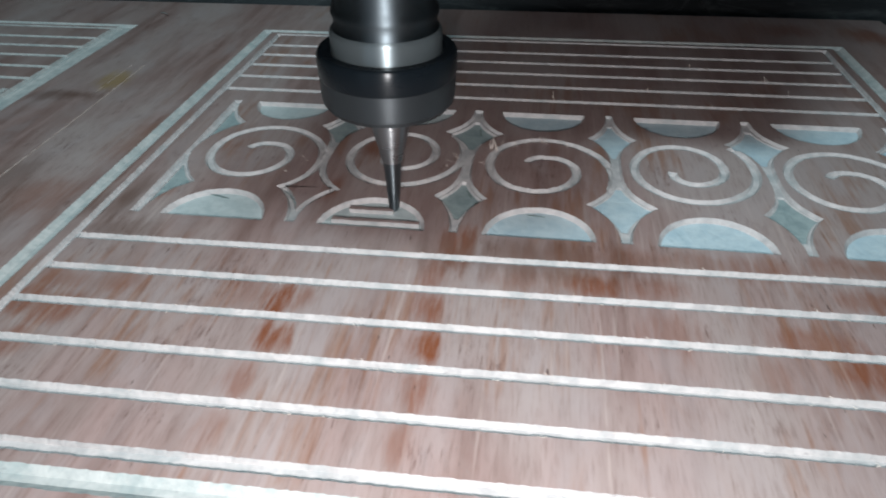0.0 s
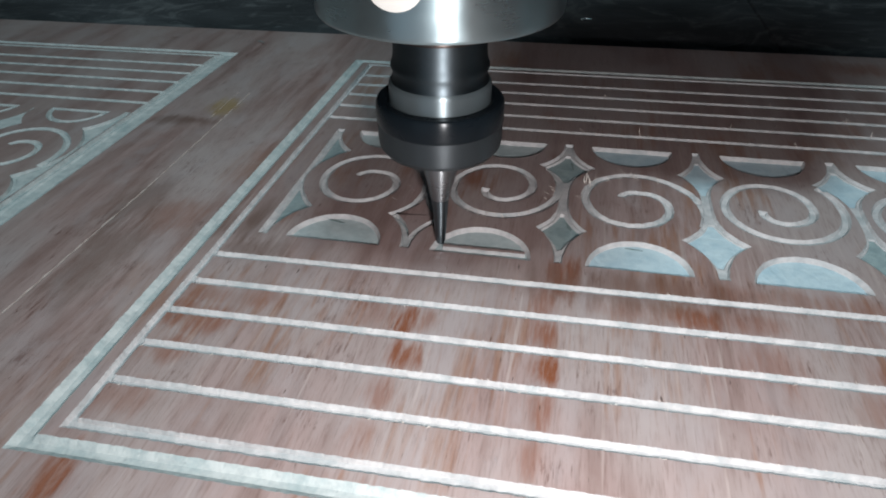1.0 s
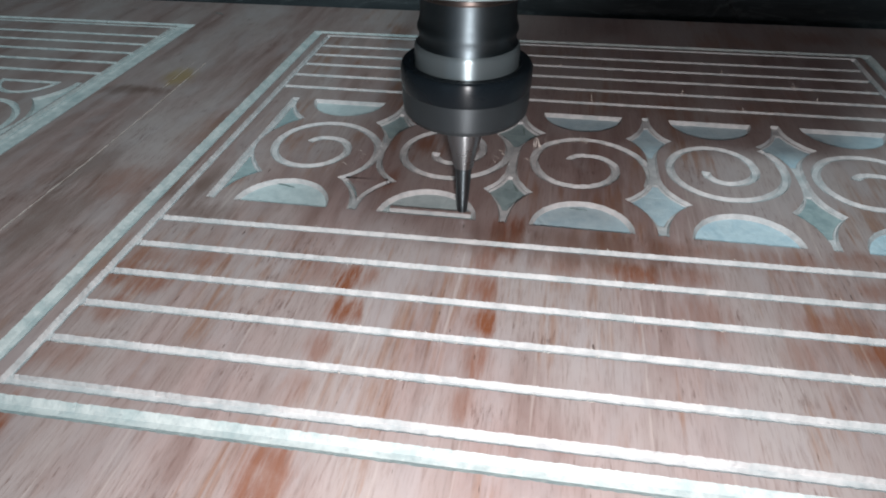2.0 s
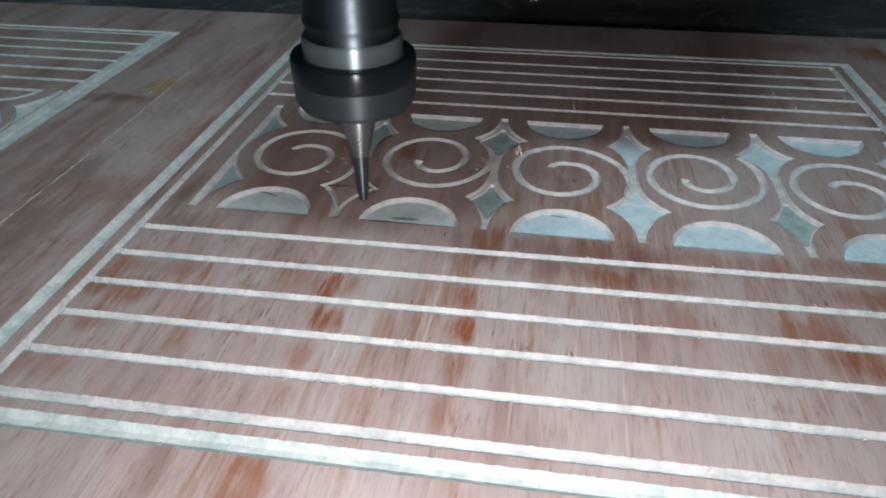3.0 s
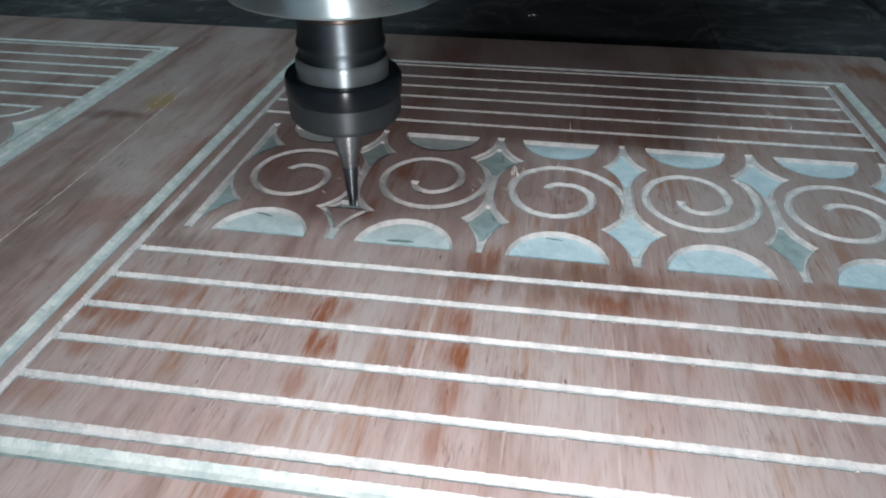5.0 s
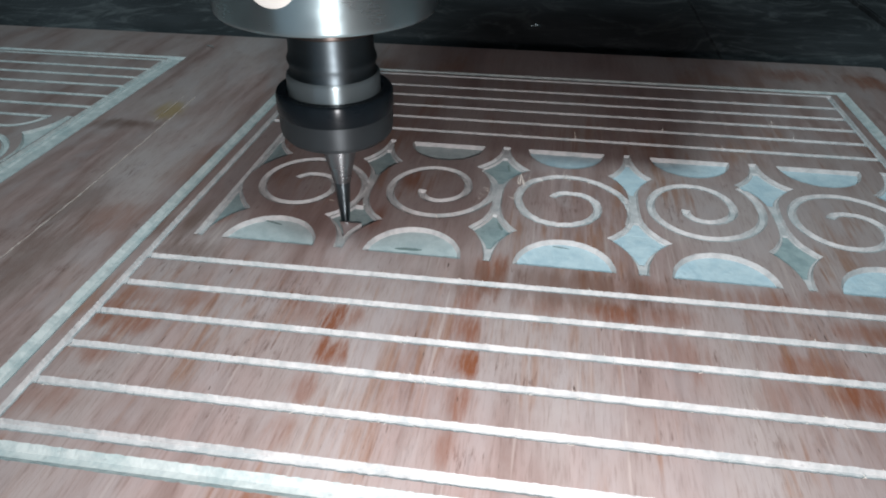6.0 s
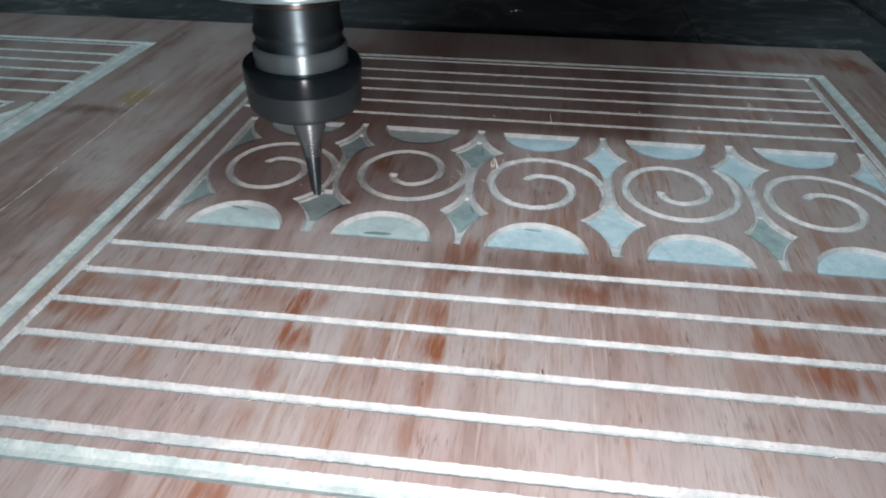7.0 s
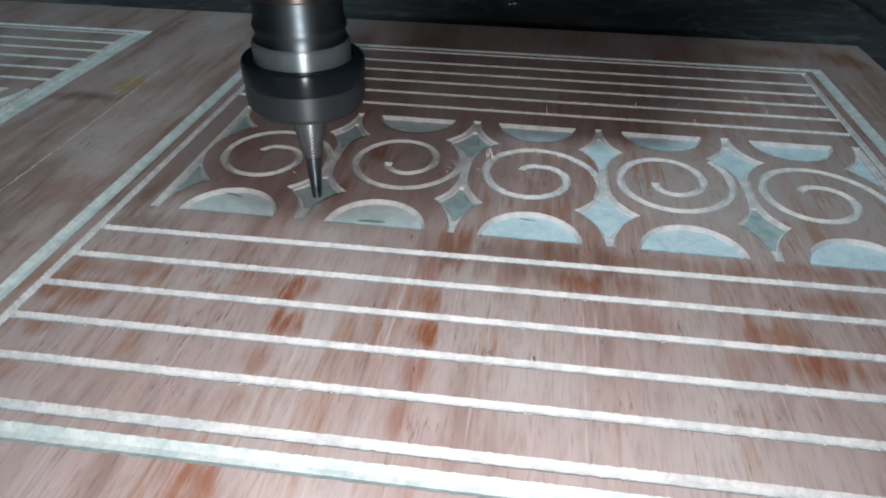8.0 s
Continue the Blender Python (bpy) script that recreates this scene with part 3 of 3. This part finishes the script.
# ---- spindle ----
def spindle():
    root = tagged(new("router_spindle"), "steel router spindle with black collet nut and tapered cutter", "router spindle")
    cutter = part("tapered_cutter", lathe_bm([(0, 0), (0.9, 0.25), (1.5, 0.9), (1.8, 1.8), (2.1, 6), (3.0, 20), (0, 20)], 48), CARBIDE, root, "dark grey tapered carbide cutter")
    part("shank", lathe_bm([(0, 20), (3.35, 20), (3.6, 21.0), (4.3, 25), (5.9, 31.5), (6.3, 36), (6.3, 45), (0, 45)], 48), SHANK, cutter, "bright conical shank")
    nut = part("collet_nut", lathe_bm([(6.8, 42.5), (8.2, 40.6), (17.6, 40.2), (18.8, 40.8), (20.1, 42.6), (20.4, 45), (20.4, 50.4), (6.8, 50.4), (6.8, 42.5)]), GUN, root, "dark grey collet nut")
    part("nut_ring", lathe_bm([(16.4, 50.4), (20.4, 50.4), (20.7, 51.0), (20.7, 56.6), (20.2, 57.6), (19.6, 58.0), (17.4, 58.0), (16.4, 57.2), (16.4, 50.4)]), BLACK, nut, "black upper ring of the nut")
    part("collar", lathe_bm([(0, 50.6), (16.3, 50.6), (16.3, 62.6), (16.1, 63.4), (15.6, 64.0), (0, 64.0)]), COLLAR, root, "light grey collar")
    neck = part("neck", lathe_bm([(0, 64.0), (15.5, 64.0), (15.0, 65.0), (14.8, 66.6), (15.1, 67.5), (15.4, 68.2), (15.4, 69.0), (15.1, 69.8), (14.7, 71.0), (14.5, 73.0), (14.5, 78.5), (0, 78.5)]), NECK, root)
    part("neck_ring", lathe_bm([(0, 78.5), (16.2, 78.5), (16.6, 79.1), (16.6, 80.0), (0, 80.0)]), BRASS, neck, "thin coppery ring")
    body = part("body", lathe_bm([(0, 79.9), (15.5, 79.9), (15.8, 84.0), (17.5, 85.2), (34.6, 85.5), (35.6, 85.8), (36.2, 86.6), (36.4, 88.0), (36.4, 300), (0, 300)], 128), STEEL, root, "polished steel spindle body")
    # round white sticker on the front of the body
    bm = bmesh.new()
    rows = []
    for i in range(17):
        r = 7.5 * i / 16
        rows.append([bm.verts.new((36.42 * MM * math.sin((r * math.cos(a) - 13.0) / 36.42 + 0.25), -36.42 * MM * math.cos((r * math.cos(a) - 13.0) / 36.42 + 0.25), (99.5 + 0.8 * r * math.sin(a)) * MM)) for a in (2 * math.pi * j / 40 for j in range(40))])
    for a, b in zip(rows, rows[1:]):
        for j in range(40):
            bm.faces.new((a[j], a[(j + 1) % 40], b[(j + 1) % 40], b[j]))
    bmesh.ops.remove_doubles(bm, verts=bm.verts[:], dist=1e-7)
    part("sticker", bm, STICKER, body, "round white sticker")
    part("clamp", box_bm(-0.05, 0.05, -0.045, 0.042, 0.17, 0.25, 0.004), PAINT, root, "dark clamp round the body")
    part("carriage_plate", box_bm(-0.020, 0.132, 0.037, 0.060, 0.090, 0.60, 0.002), PAINT, root, "dark carriage plate behind the body")
    return root


TIP = [
    (0, 102.7, 29.5, -1.5), (0.25, 95.0, 30.4, -1.5), (0.5, 86.8, 30.6, -1.5), (0.75, 82.0, 27.2, -1.5), (1, 81.2, 23.6, -1.5), (1.25, 81.0, 24.0, -1.5),
    (1.5, 87.0, 29.6, -1.5), (1.7, 103.0, 30.6, -1.5), (1.9, 110.0, 25.0, -1.5), (2.2, 104.0, 21.0, -1.5), (2.5, 88.0, 20.6, -1.5), (2.8, 79.7, 24.2, -1.5),
    (2.9, 80.4, 25.5, 0.0), (3, 77.6, 28.5, 0.8), (3.1, 66.5, 38.5, 1.0), (3.2, 62.6, 40.5, 0.6), (3.4, 62.0, 41.0, -1.0), (3.5, 66.2, 35.6, -4.0),
    (3.6, 66.9, 35.3, -4.0), (3.8, 71.0, 37.4, -4.0), (4, 71.4, 40.9, -4.0), (4.2, 66.9, 42.4, -4.0), (4.5, 61.9, 42.2, -4.0), (4.7, 63.9, 44.8, -4.0),
    (5, 70.0, 45.4, -4.0), (5.4, 70.0, 50.4, -4.0), (5.8, 64.0, 50.9, -4.0), (5.9, 64.2, 44.8, -4.0), (6, 65.2, 39.1, -4.0), (6.2, 67.7, 37.4, -4.0),
    (6.4, 68.3, 33.4, -4.0), (6.5, 66.9, 33.9, -4.0), (6.6, 62.0, 39.8, -4.0), (6.8, 59.8, 44.4, -4.0), (7, 64.0, 46.4, -4.0), (7.2, 67.6, 52.0, -4.0),
    (7.4, 67.6, 53.0, -4.0), (7.5, 69.1, 47.9, -4.0), (7.6, 70.3, 45.9, -4.0), (7.8, 71.4, 42.9, -4.0), (8, 69.4, 36.8, -4.0),
]

workshop()
machine_bed()
BOARD = carved_board()
PIECES = uncut_wood(BOARD)
slivers(BOARD)
fibres()
litter()
SPINDLE = spindle()


def motions():
    walk(SPINDLE, [(t, pose((x - 0.8) * MM, y * MM, z * MM, 0, 1.3, 0)) for t, x, y, z in TIP])
    for ob, when in PIECES:
        rows = [(0.0, 0.0), (max(0.05, when - 0.15), 0.0), (when + 0.15, -6.0), (8.0, -6.0)]
        walk(ob, [(t, pose(0, 0, z * MM)) for t, z in rows])


motions()
